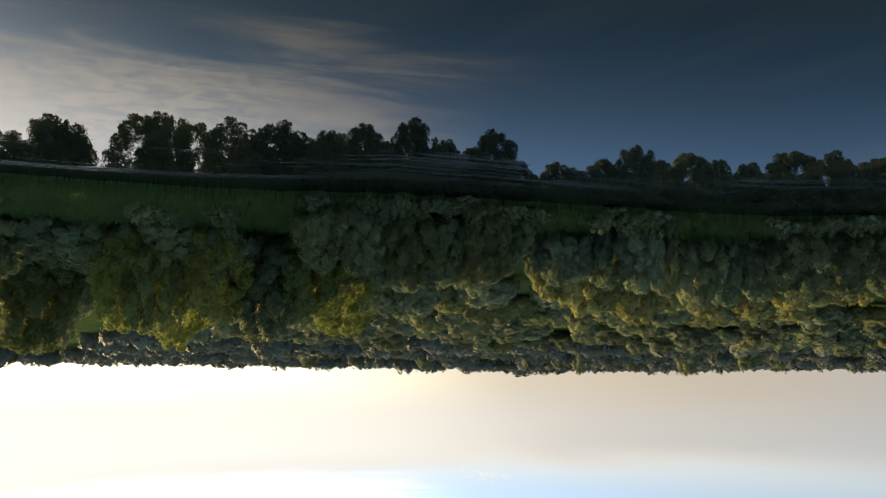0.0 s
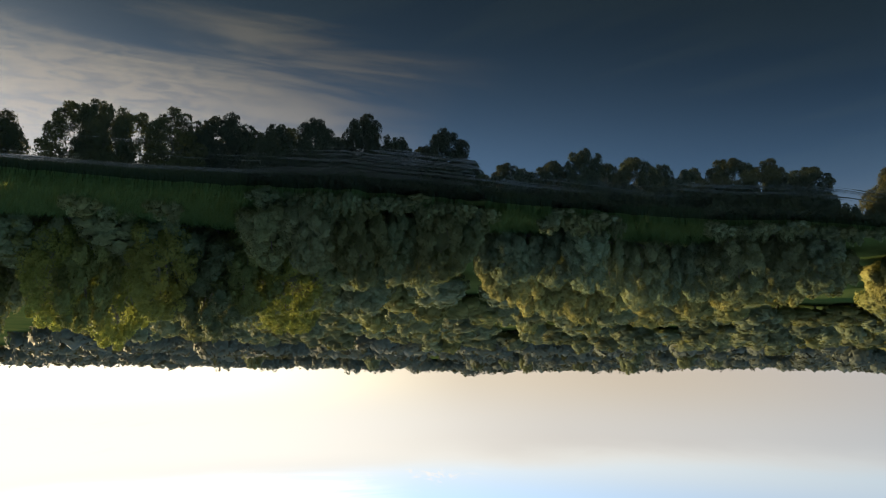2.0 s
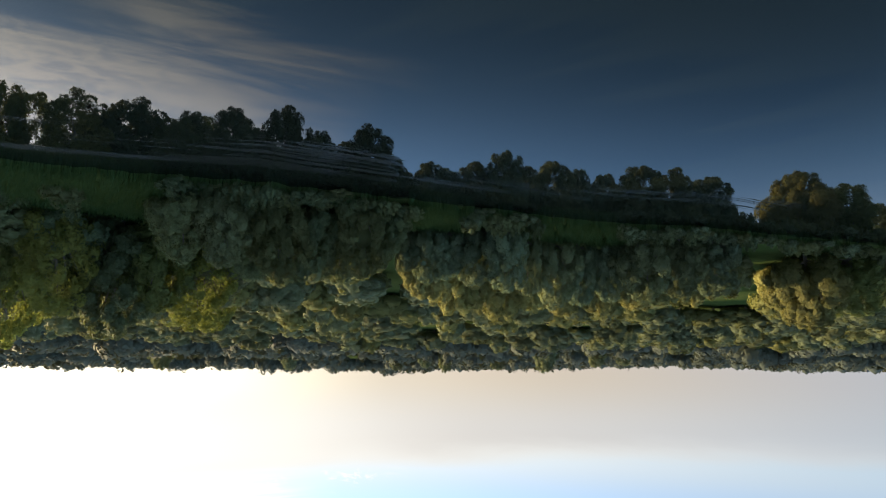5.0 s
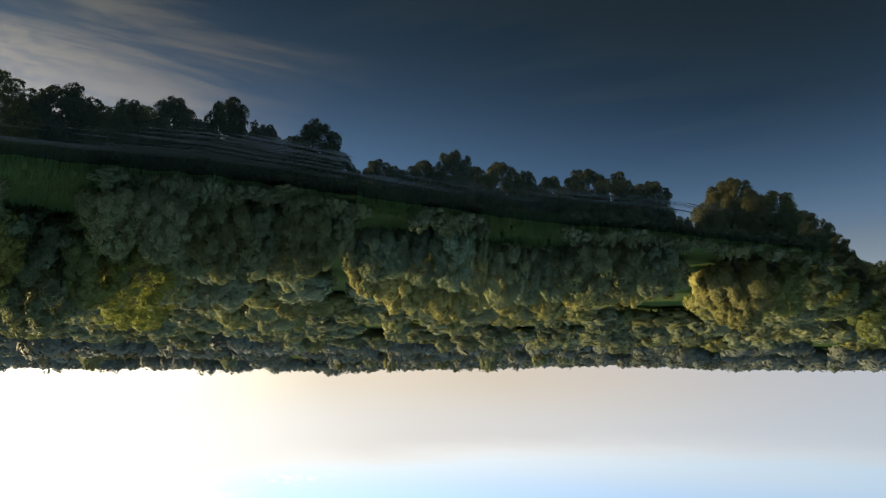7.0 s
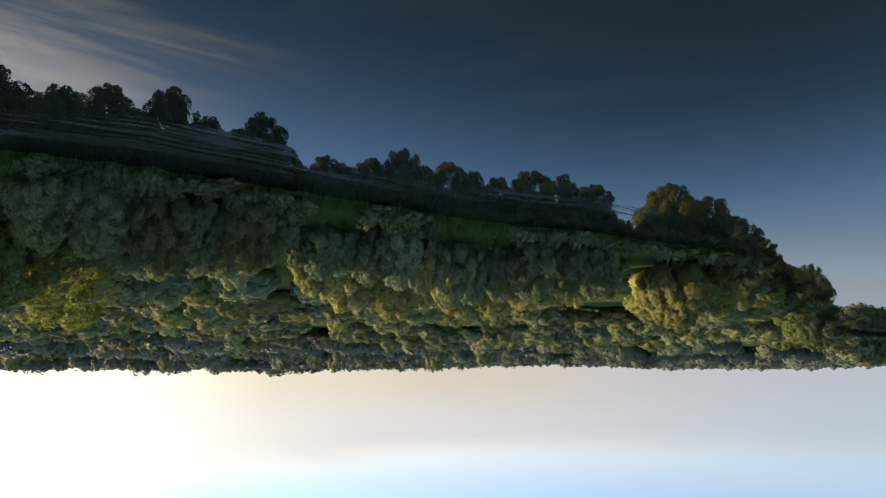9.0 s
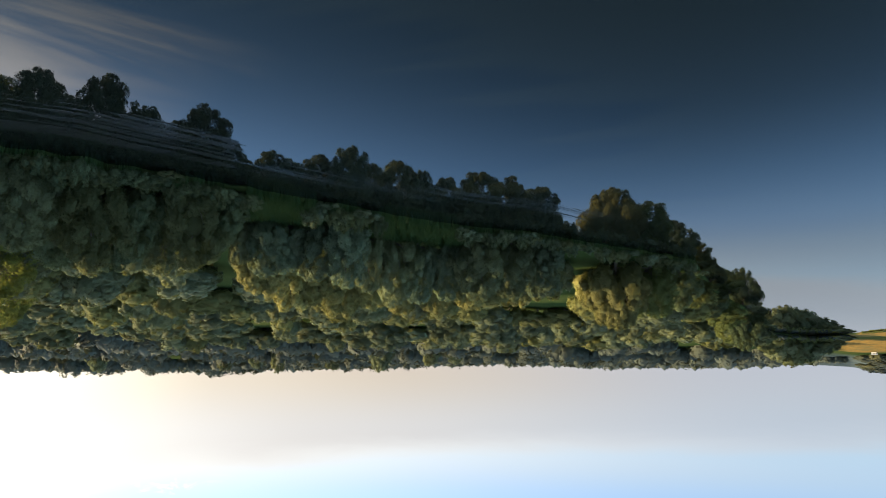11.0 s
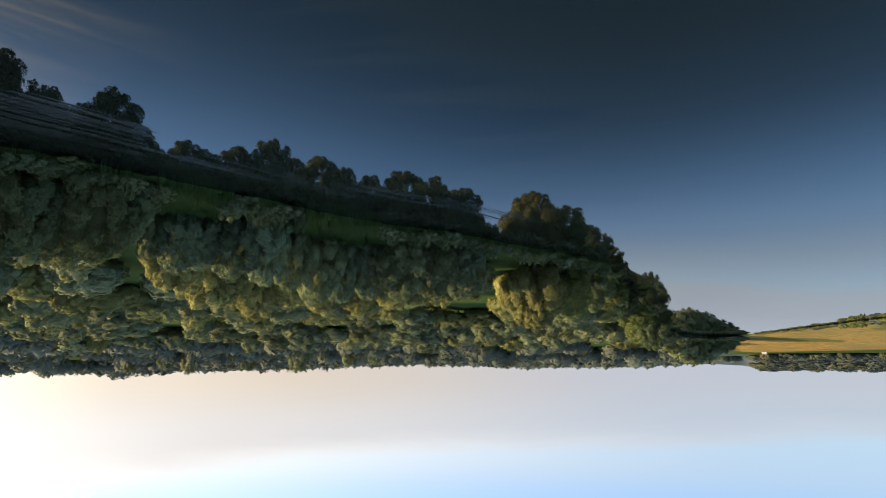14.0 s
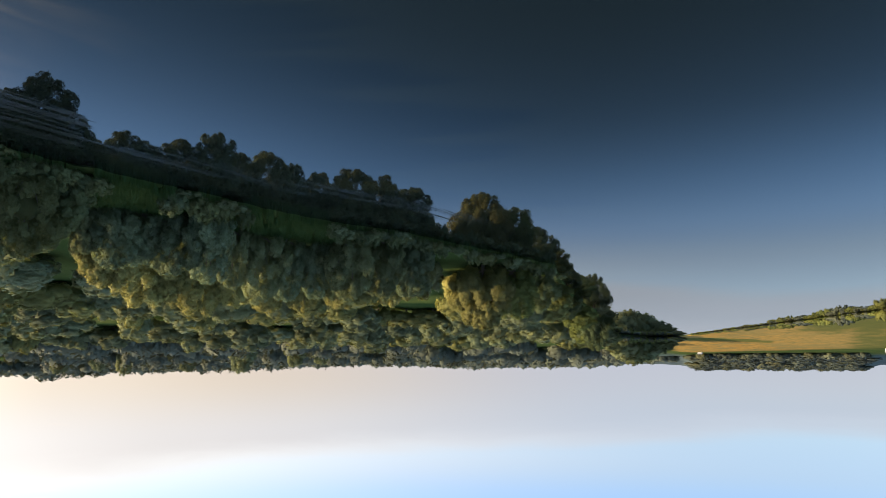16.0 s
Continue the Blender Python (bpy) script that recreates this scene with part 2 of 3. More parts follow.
def ground_material():
    """Meadow, with a stubble field on the slope across the bend; far ground is tinted for haze."""
    m, n = material("meadow")
    obj = n.add("ShaderNodeTexCoord").outputs["Object"]
    big = n.noise(obj, 0.02, 4.0)
    small = n.noise(obj, 1.3, 5.0)
    grass = n.mix(n.ramp(big, 0.3, 0.7), (0.022, 0.042, 0.014, 1), (0.056, 0.066, 0.022, 1))
    grass = n.mix(n.ramp(small, 0.3, 0.8, 0.0, 0.5), grass, (0.017, 0.030, 0.009, 1))
    rows = n.noise(n.scaled(obj, 0.012, 0.20, 1.0, 1.15), 1.0, 3.0)
    straw = n.mix(n.ramp(rows, 0.35, 0.65), (0.25, 0.140, 0.038, 1), (0.18, 0.106, 0.031, 1))
    straw = n.mix(n.ramp(n.noise(n.scaled(obj, 0.004, 0.022, 1.0, 1.15), 1.0, 4.0), 0.46, 0.62, 0.0, 0.85), straw, (0.122, 0.100, 0.042, 1))
    south = n.math("ADD", n.add("ShaderNodeSeparateXYZ", {0: obj}).outputs[1], n.math("MULTIPLY", n.noise(n.scaled(obj, 0.008, 0.03, 1.0, 1.15), 1.0, 4.0), 160.0))
    straw = n.mix(n.ramp(south, 400.0, 270.0, 0.0, 0.75), straw, (0.172, 0.122, 0.044, 1))
    tracks = n.math("ABSOLUTE", n.math("SUBTRACT", n.noise(n.scaled(obj, 0.0025, 0.022, 1.0, 1.22), 1.0, 1.0), 0.5))
    straw = n.mix(n.ramp(tracks, 0.010, 0.003, 0.0, 0.6), straw, (0.07, 0.075, 0.035, 1))
    straw = n.mix(n.ramp(n.noise(n.scaled(obj, 0.05, 0.22, 1.0, 1.15), 1.0, 5.0, 0.7), 0.35, 0.7, 0.0, 0.45), straw, (0.085, 0.080, 0.030, 1))
    # green parts of the field, and a long shadow painted as a dark strip
    grass_shade = n.add("ShaderNodeAttribute", attribute_name="grass_shade").outputs["Fac"]
    straw = n.mix(n.ramp(n.math("ADD", grass_shade, n.math("MULTIPLY", n.math("SUBTRACT", n.noise(n.scaled(obj, 0.01, 0.05, 1.0, 1.15), 1.0, 4.0), 0.5), 0.7)), 0.35, 0.65, 0.0, 0.85), straw, (0.052, 0.062, 0.020, 1))
    field = n.add("ShaderNodeAttribute", attribute_name="field").outputs["Fac"]
    col = n.mix(field, grass, straw)
    # woods: distant ground tinted blue-grey, haze put into its colour
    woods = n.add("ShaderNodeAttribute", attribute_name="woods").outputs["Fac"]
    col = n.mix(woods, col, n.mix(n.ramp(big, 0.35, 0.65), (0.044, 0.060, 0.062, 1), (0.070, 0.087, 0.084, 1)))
    b = n.add("ShaderNodeBump", {"Strength": 0.5, "Distance": 0.15, "Height": small})
    p = n.add("ShaderNodeBsdfPrincipled", {"Base Color": col, "Roughness": 1.0, "Specular IOR Level": 0.0, "Normal": b.outputs[0]})
    n.add("ShaderNodeOutputMaterial", {"Surface": p.outputs[0]})
    return m


WILLOW = foliage("willow_leaves", (0.032, 0.056, 0.034), (0.170, 0.218, 0.134))
# Darker copy of the willow colours: the shade of backlit trees put into the leaves.
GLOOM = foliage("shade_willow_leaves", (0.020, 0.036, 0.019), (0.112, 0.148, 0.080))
ALDER = foliage("alder_leaves", (0.075, 0.090, 0.036), (0.172, 0.170, 0.062))
FEN = foliage("fen_alder_leaves", (0.040, 0.058, 0.020), (0.120, 0.140, 0.044))
REED = foliage("reed_blades", (0.018, 0.046, 0.016), (0.042, 0.084, 0.028))
DARK = foliage("dark_willow_leaves", (0.060, 0.082, 0.050), (0.155, 0.176, 0.100))
# Dull bluish leaf colour: the haze over the far woods is tinted in.
HAZY = foliage("hazy_leaves", (0.034, 0.045, 0.043), (0.047, 0.059, 0.054), 0.08)
BRONZE = foliage("bronze_willow_leaves", (0.066, 0.078, 0.034), (0.210, 0.192, 0.074))
# Sunlit copy of the leaves: the glow of backlit crowns put into their colour.
BACKLIT = foliage("backlit_leaves", (0.085, 0.105, 0.024), (0.185, 0.200, 0.050), 0.52, (0.28, 0.31, 0.06))
# Lighter willow leaves: golden sunlight put into the colour of one row.
SUNLIT = foliage("sunlit_willow_leaves", (0.150, 0.150, 0.050), (0.340, 0.310, 0.115))
BARK, WATER, MEADOW = bark(), water_material(), ground_material()


# ---- the lie of the land ----
BANK = [(-180, 60), (-120, 75), (-70, 112), (-38, 104), (-30, 99), (-21, 95), (-13, 92), (-5, 90), (4, 92.5), (9, 95), (15, 99), (20, 103.5),
        (24.5, 109.5), (30, 116), (36, 122), (40, 131), (46.5, 149), (50.8, 168), (52.0, 225), (54.0, 310), (54.9, 335), (55.2, 520), (55.8, 600), (57, 640), (59, 690), (61.4, 672),
        (62, 659), (66, 552), (70.3, 469), (73.5, 421), (76.4, 389), (85, 300), (120, 120), (180, 60)]
BANK_A, BANK_D = [a for a, d in BANK], [d for a, d in BANK]


def bank(a):
    """How far the far bank lies from the spot below the eye, by heading in degrees."""
    return float(np.interp(a, BANK_A, BANK_D)) + 1.2 * noise.noise((a * 0.6, 3.1, 0)) * (1 if abs(a) < 58 else 0.3)


def step(v, lo, hi):
    s = min(max((v - lo) / (hi - lo), 0.0), 1.0)
    return s * s * (3 - 2 * s)


def height(a, d):
    """The ground's height over the water at heading a, distance d."""
    e = d - bank(a)
    z = -1.6 + 2.3 * step(e, -3.0, 1.2) + 0.4 * step(e, 1.0, 12.0)
    z += 0.35 * noise.noise((a * 0.9, d * 0.03, 0.4)) * step(e, 1.0, 10.0)
    z += 13.0 * step(d, 260, 1000) * (1 - step(a, 53, 60)) * step(e, 8.0, 160.0)
    z += 11.0 * step(d, 650, 950) * (1 - step(a, 12, 34)) * (0.8 + 0.5 * noise.noise((a * 0.1, 5.5, 0.1)))
    z += step(a, 58, 63) * (10.0 * step(e, 3.0, 420.0) - 0.45 * step(e, -3.0, 1.2) * (1 - step(e, 2, 12)))
    z += 28.0 * step(d, 1300, 2350) * step(a, 61.6, 63.2) * (1 - step(a, 74.6, 76.0))
    z += step(d, 1400 + 900 * step(a, 60, 62), 3600) * (16.0 + 22.0 * (0.5 + noise.noise((a * 0.07, 0.2, 1.3))) + 6.0 * noise.noise((a * 0.4, 0.7, 2.3)))
    return z


def place(a, d):
    """The point at heading a (degrees, to the left of the first heading) and distance d."""
    return -math.sin(radians(a)) * d, math.cos(radians(a)) * d


def mesh_from(name, verts, faces, mat, smooth=False):
    me = bpy.data.meshes.new(name)
    me.from_pydata(verts, [], faces)
    me.materials.append(mat)
    if smooth:
        me.polygons.foreach_set("use_smooth", [True] * len(me.polygons))
    me.update()
    return me


def build_ground():
    heads = [-180 + 3 * i for i in range(43)] + [-51 + 0.5 * i for i in range(272)] + [85 + 5 * i for i in range(19)]
    outs = [-4, -2, -0.6, 0.3, 1.2, 3, 6, 10, 16, 24, 34, 46, 60, 78, 100, 115, 130, 150, 170, 195, 220, 250, 280, 315, 350, 395, 440, 500, 560, 640, 720, 920, 1200, 1600, 2100, 2700, 3400, 4300]
    verts, faces, field, grass_shade, woods = [], [], [], [], []
    for a in heads:
        for e in outs:
            d = bank(a) + e if e < 1000 else max(bank(a) + 950, e)
            x, y = place(a, d)
            verts.append((x, y, height(a, d)))
            field.append(step(a, 60.5, 61.5) * step(e, 1.5, 5) * (1 - step(e, 400, 500)))
            # strip: a long shadow painted in dark green across the field
            strip = 1 - step(abs(e - 75 - (a - 62.5) * 22), 8, 40)
            grass_shade.append(max(step(a, 66.5, 74.0) * (1 - step(e, 60, 260)) * 0.8, strip * (1 - step(a, 67, 71)), step(a, 72.0, 75.0) * 0.6))
            # the haze tint of the ground, growing with distance
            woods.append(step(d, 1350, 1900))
    k = len(outs)
    for i in range(len(heads)):
        j = (i + 1) % len(heads)
        for r in range(k - 1):
            faces.append((i * k + r, i * k + r + 1, j * k + r + 1, j * k + r))
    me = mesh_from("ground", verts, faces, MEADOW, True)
    for name, values in (("field", field), ("grass_shade", grass_shade), ("woods", woods)):
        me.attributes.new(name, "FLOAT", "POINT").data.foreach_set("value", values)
    return tagged(new("ground", me), "flat green river meadow rising to wooded hills", "ground", kind="structure")


def build_water():
    """A sheet that ends under the banks; it knows the way along the shore and the distance from it."""
    heads = [-180 + 3 * i for i in range(43)] + [-51 + 0.5 * i for i in range(272)] + [85 + 5 * i for i in range(19)]
    parts = [0.03, 0.2, 0.4, 0.55]
    outs = [-36, -28, -22, -17, -13, -10, -7, -5, -3, -1.5, 0, 3.5]
    verts, faces, shore, along = [], [], [], []
    for a in heads:
        edge = float(np.interp(a, BANK_A, BANK_D))
        for d in [edge * p for p in parts] + [edge + e for e in outs]:
            verts.append((*place(a, d), 0.0))
            shore.append(d - edge)
            along.append(radians(a) * 100)
    k = len(parts) + len(outs)
    for i in range(len(heads)):
        j = (i + 1) % len(heads)
        faces += [(i * k + r, i * k + r + 1, j * k + r + 1, j * k + r) for r in range(k - 1)]
    faces.append([i * k for i in range(len(heads))])
    me = mesh_from("water", verts, faces, WATER)
    for name, values in (("shore", shore), ("along", along)):
        me.attributes.new(name, "FLOAT", "POINT").data.foreach_set("value", values)
    return tagged(new("water", me), "calm dark river mirroring trees and evening sky", "water", kind="structure")


build_ground()
build_water()


# ---- trees ----
def core_shape():
    bm = bmesh.new()
    bmesh.ops.create_icosphere(bm, subdivisions=1, radius=1.0)
    co = np.array([v.co for v in bm.verts])
    tri = np.array([[v.index for v in f.verts] for f in bm.faces])
    bm.free()
    return co, tri


CORE = core_shape()
STRETCH = np.array((1.0, 1.0, 1.2))


def unit(v):
    return v / (np.linalg.norm(v, axis=1)[:, None] + 1e-9)


def ellipsoid_distance(pts, centres, radii, stretch):
    """For every point, how deep it lies in the nearest bough (below 1: inside); the bough that it belongs to is left to the caller."""
    out = np.empty((len(pts), len(centres)), dtype=np.float32)
    for i in range(len(centres)):
        out[:, i] = np.sqrt((((pts - centres[i]) / stretch) ** 2).sum(1)) / radii[i]
    return out


def boughs(rng, h, r, count, low, girth, peak):
    """Centres and radii of the boughs that bulge from a crown's outline, and the outline's middle and reach."""
    mid = h * (low + (1 - low) * 0.40)
    up, under = h - mid, mid - low * h
    seed = rng.uniform(0, 50)
    cs, rs = [], []
    for i in range(count):
        u = (i + rng.uniform(0.2, 0.8)) / count
        z = -0.85 + 1.83 * u
        ang = i * 2.39996 + rng.normal(0, 0.25)
        flat = max(1 - z * z, 0.02) ** (0.5 if z > 0 else 0.28)
        way = np.array((math.cos(ang) * flat, math.sin(ang) * flat, z))
        out = 1.0 + 0.42 * noise.noise((way[0] * 1.6 + seed, way[1] * 1.6, way[2] * 1.6)) + rng.normal(0, 0.08)
        size = r * rng.uniform(*girth) * (1.0 - 0.22 * max(z, 0))
        wide = r * (1 - peak * max(z, 0) ** 1.5) * out
        tall = (up if z > 0 else under) * (0.80 + 0.20 * out)
        reach = np.array((wide, wide, tall)) - size * 0.95
        cs.append(np.array((0, 0, mid)) + way * np.maximum(reach, 0.05))
        rs.append(size)
    cs, rs = np.array(cs), np.array(rs)
    cs[:, 2] = np.clip(cs[:, 2], rs * 0.6, h - rs * 1.02)
    return cs, rs, mid, up


def crown_points(rng, h, r, count, leaves, low=0.04, girth=(0.28, 0.42), peak=0.2, tufts=12, mould=(0.5, 0.5, 0.3), tuft_size=(0.30, 0.50), core=0.62, fill=0.6):
    """Leaf points over a crown: boughs bulge from the outline, tufts from the boughs, and leaves lie on the tufts where no other bough covers them.
    mould: how far the leaves face along their tuft, their bough and the whole crown."""
    cs, rs, mid, up = boughs(rng, h, r, count, low, girth, peak)
    heart = np.array((0, 0, mid * 0.9))
    axis = unit(cs - heart)
    k = np.repeat(np.arange(count), tufts)
    ds = unit(rng.normal(0, 0.75, (len(k), 3)) + axis[k] * 0.8 + np.array((0, 0, 0.28)))
    sr = rs[k] * rng.uniform(*tuft_size, len(k))
    sc = cs[k] + ds * (rs[k] * 1.02 - sr * 0.75)[:, None] * STRETCH
    p = sr ** 2 / (sr ** 2).sum()
    n, m = int(leaves * 1.3), int(leaves * fill * 1.6)
    pick = rng.choice(len(k), n, p=p)
    dl = unit(rng.normal(0, 0.7, (n, 3)) + ds[pick] * 0.9 + np.array((0, 0, 0.25)))
    fly = 1.05 - 0.5 * rng.random(n) ** 1.3 + (rng.random(n) < 0.12) * rng.uniform(0, 0.45, n)
    pts = sc[pick] + dl * (sr[pick] * fly)[:, None] * STRETCH
    # the boughs between the tufts carry leaves too
    own = rng.choice(count, m, p=rs ** 2 / (rs ** 2).sum())
    db = unit(rng.normal(0, 1, (m, 3)) + axis[own] * 0.35)
    pts = np.concatenate((pts, cs[own] + db * (rs[own] * rng.uniform(core + 0.05, 0.95, m))[:, None] * STRETCH))
    home = np.concatenate((k[pick], own))
    dl, dt = np.concatenate((dl, db)), np.concatenate((ds[pick], db))
    deep = ellipsoid_distance(pts, cs, rs, STRETCH)
    deep[np.arange(len(pts)), home] = 9.0
    clear = np.flatnonzero((deep.min(1) > 0.78) & (pts[:, 2] > 0.05))
    clear = rng.permutation(clear)[:leaves]
    pts, dl, dt = pts[clear], dl[clear], dt[clear]
    whole = unit(pts - heart)
    nrm = unit(dl * mould[0] + dt * mould[1] + whole * mould[2] + np.array((0, 0, 0.06)))
    return pts, nrm, np.vstack((cs, (0, 0, mid))), np.append(rs * core, r * min(0.40, core)), heart


def leaf_arrays(rng, pts, nrm, size, loose=0.45, rough=0.28):
    """Three corners of a pointed spray of leaves at every point, its tip lifted off the tuft."""
    n = len(pts)
    face = unit(nrm + rng.normal(0, loose, (n, 3)))
    along = rng.normal(0, 1, (n, 3)) + np.array((0, 0, 0.45))
    along = unit(along - (along * face).sum(1)[:, None] * face)
    side = np.cross(face, along)
    ln = size * rng.uniform(0.6, 1.4, n)[:, None]
    wd = ln * rng.uniform(0.45, 0.80, n)[:, None]
    corners = np.stack((pts - along * ln * 0.4 + side * wd * 0.5, pts - along * ln * 0.4 - side * wd * 0.5, pts + along * ln * 0.6 + face * ln * 0.25), 1)
    flip = (np.cross(corners[:, 1] - corners[:, 0], corners[:, 2] - corners[:, 0]) * face).sum(1) < 0
    corners[flip] = corners[flip][:, ::-1]
    return corners.reshape(-1, 3), np.repeat(unit(nrm + rng.normal(0, rough, (n, 3))), 3, axis=0)


def foliage_mesh(name, leaves, leaf_normals, cores, mat):
    """Leaves and, within them, the inner mass of each bough: cores are (centres, radii, hearts of their crowns)."""
    co, tri = CORE
    cs, rs, hearts = cores
    inner = (cs[:, None, :] + co[None] * rs[:, None, None] * STRETCH).reshape(-1, 3)
    tris = (tri[None] + (np.arange(len(cs)) * len(co))[:, None, None] + len(leaves)).reshape(-1, 3)
    verts = np.concatenate((leaves, inner))
    normals = np.concatenate((leaf_normals, unit(np.tile(co, (len(cs), 1)) + unit(inner - np.repeat(hearts, len(co), axis=0)) * 0.7)))
    corners = np.concatenate((np.arange(len(leaves)), tris.ravel())).astype(np.int32)
    me = bpy.data.meshes.new(name)
    me.vertices.add(len(verts))
    me.vertices.foreach_set("co", verts.astype(np.float32).ravel())
    me.loops.add(len(corners))
    me.loops.foreach_set("vertex_index", corners)
    me.polygons.add(len(corners) // 3)
    me.polygons.foreach_set("loop_start", np.arange(0, len(corners), 3, dtype=np.int32))
    me.polygons.foreach_set("use_smooth", np.ones(len(corners) // 3, dtype=bool))
    me.materials.append(mat)
    me.update(calc_edges=True)
    me.normals_split_custom_set_from_vertices(normals.astype(np.float32).tolist())
    return me


def tube(bm, a, b, ra, rb, sides=7):
    a, b = Vector(a), Vector(b)
    q = (b - a).to_track_quat("Z", "Y")
    rings = []
    for p, r in ((a, ra), (b, rb)):
        rings.append([bm.verts.new(p + q @ Vector((math.cos(i * math.tau / sides) * r, math.sin(i * math.tau / sides) * r, 0))) for i in range(sides)])
    for i in range(sides):
        j = (i + 1) % sides
        bm.faces.new((rings[0][i], rings[0][j], rings[1][j], rings[1][i]))


def bark_mesh(name, pieces):
    """Tapered tubes joined into one mesh: pieces are (from, to, radius, radius, sides)."""
    bm = bmesh.new()
    for p in pieces:
        tube(bm, *p)
    me = bpy.data.meshes.new(name)
    bm.to_mesh(me)
    bm.free()
    me.materials.append(BARK)
    return me


def trunk_meshes(rng, h, cs, limbs):
    """The trunk, and each limb that runs from it to a bough."""
    spots = [Vector((0, 0, -0.8))]
    for i in range(1, 6):
        spots.append(Vector((rng.normal(0, 0.02) * h * i / 5, rng.normal(0, 0.02) * h * i / 5, h * 0.75 * i / 5)))
    width = [h * 0.026 * (1 - 0.16 * i) for i in range(6)]
    width[0] *= 1.35
    stem = [(spots[i], spots[i + 1], width[i], width[i + 1], 7) for i in range(5)]
    arms = []
    for c in cs[rng.choice(len(cs), min(limbs, len(cs)), replace=False)]:
        k = int(np.clip(c[2] / h * 5 - 1, 0, 3))
        start = spots[k] if k else spots[1] * 0.6
        mid = start.lerp(Vector(c), 0.5) + Vector((0, 0, -0.04 * h))
        arms.append([(start, mid, width[k] * 0.5, width[k] * 0.32, 5), (mid, c, width[k] * 0.32, width[k] * 0.08, 5)])
    if limbs < 8:
        return bark_mesh("trunk", stem + [p for arm in arms for p in arm]), []
    return bark_mesh("trunk", stem), [bark_mesh("limb", arm) for arm in arms]


def part(name, me, parent, label=""):
    ob = new(name, me)
    ob.parent = parent
    return tagged(ob, label) if label else ob


def tree_kind(name, seed, h, r, mat, count, leaves, leaf, limbs=8, rough=0.28, **form):
    """The meshes of one kind of tree, about h metres tall and r in radius."""
    rng = np.random.default_rng(seed)
    pts, nrm, cs, rs, heart = crown_points(rng, h, r, count, leaves, **form)
    sprays, normals = leaf_arrays(rng, pts, nrm, leaf, 0.2 + 0.9 * rough, rough)
    tall, wide = float(np.percentile(pts[:, 2], 99.6)), float(np.percentile(np.hypot(pts[:, 0], pts[:, 1]), 96))
    return dict(name=name, h=tall, r=wide, crown=foliage_mesh("crown", sprays, normals, (cs, rs, np.tile(heart, (len(cs), 1))), mat), wood=trunk_meshes(rng, h, cs[:-1], limbs))


def plant(kind, a, d, h, w, label, category="tree", group="", top=None):
    """A tree of that kind at heading a, distance d, h tall and w wide; with top, its tip stands about that high over the water."""
    root = new(kind["name"])
    x, y = place(a, d)
    z = height(a, d) - 0.05
    if top:
        h = top - 0.5 - z
    root.location = (x, y, z)
    root.rotation_euler = (0, 0, random.uniform(0, math.tau))
    s = w / (2 * kind["r"])
    root.scale = (s, s * random.uniform(0.9, 1.1), h / kind["h"])
    root.empty_display_size = 0.5
    trunk = part("trunk", kind["wood"][0], root)
    for limb in kind["wood"][1]:
        part("limb", limb, trunk)
    part("crown", kind["crown"], root)
    return tagged(root, label, category, group)


NEAR = dict(girth=(0.17, 0.36), peak=0.30, tufts=20, mould=(0.7, 0.6, 0.15), tuft_size=(0.22, 0.40), core=0.50)
SOFT = dict(girth=(0.26, 0.46), peak=0.15, tufts=10, mould=(0.20, 0.40, 0.75), tuft_size=(0.30, 0.50), core=0.76, fill=0.4, rough=0.16)
MASS = dict(girth=(0.30, 0.52), peak=0.15, tufts=8, mould=(0.20, 0.40, 0.75), tuft_size=(0.30, 0.50), core=0.62, fill=1.2)
BIG = [tree_kind("willow_tree", 11 + i, 15.0, 6.8, WILLOW, 50, 34000, 0.32, 12, low=0.0, **NEAR) for i in range(4)]
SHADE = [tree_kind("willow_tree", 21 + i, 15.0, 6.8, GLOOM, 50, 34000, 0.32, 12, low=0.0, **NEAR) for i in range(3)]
GREAT = [tree_kind("great_willow", 45, 18.0, 9.5, BRONZE, 84, 52000, 0.36, 14, low=0.0, girth=(0.14, 0.30), peak=0.40, tufts=16, mould=(0.6, 0.6, 0.35))]
# the same alder with dark, shaded and backlit leaf colours
OPEN = [tree_kind("alder_tree", 31 + i, 18.0, 6.4, (FEN, GLOOM, BACKLIT)[i], 52, 24000, 0.38, 18, low=0.0, girth=(0.20, 0.36), peak=0.10, tufts=20, mould=(0.7, 0.6, 0.15), tuft_size=(0.22, 0.40),
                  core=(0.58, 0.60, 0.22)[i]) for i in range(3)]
GOLD = [tree_kind("pale_willow", 41 + i, 13.0, 6.4, SUNLIT, 40, 16000, 0.42, 6, low=0.03, girth=(0.18, 0.38), peak=0.2, tufts=14, mould=(0.5, 0.6, 0.35)) for i in range(2)]
MID = [tree_kind("meadow_tree", 51 + i, 12.0, 6.4, (ALDER, DARK, ALDER, DARK, GLOOM)[i], 20, 3800, 0.70, 6, low=0.0, **SOFT) for i in range(5)]
FAR = [tree_kind("plain_tree", 61 + i, 12.0, 6.6, (DARK, DARK, ALDER, DARK)[i], 16, 2100, 0.92, 3, low=0.0, **SOFT) for i in range(4)]
WOOD = [tree_kind("oak_tree", 65 + i, 12.0, 6.6, HAZY, 14, 1000, 1.2, 3, low=0.0, **SOFT) for i in range(2)]
GROVE = [tree_kind("grove_tree", 81 + i, 15.0, 7.5, (GLOOM, DARK)[i], 22, 3600, 1.0, 6, low=0.0, **SOFT) for i in range(2)]
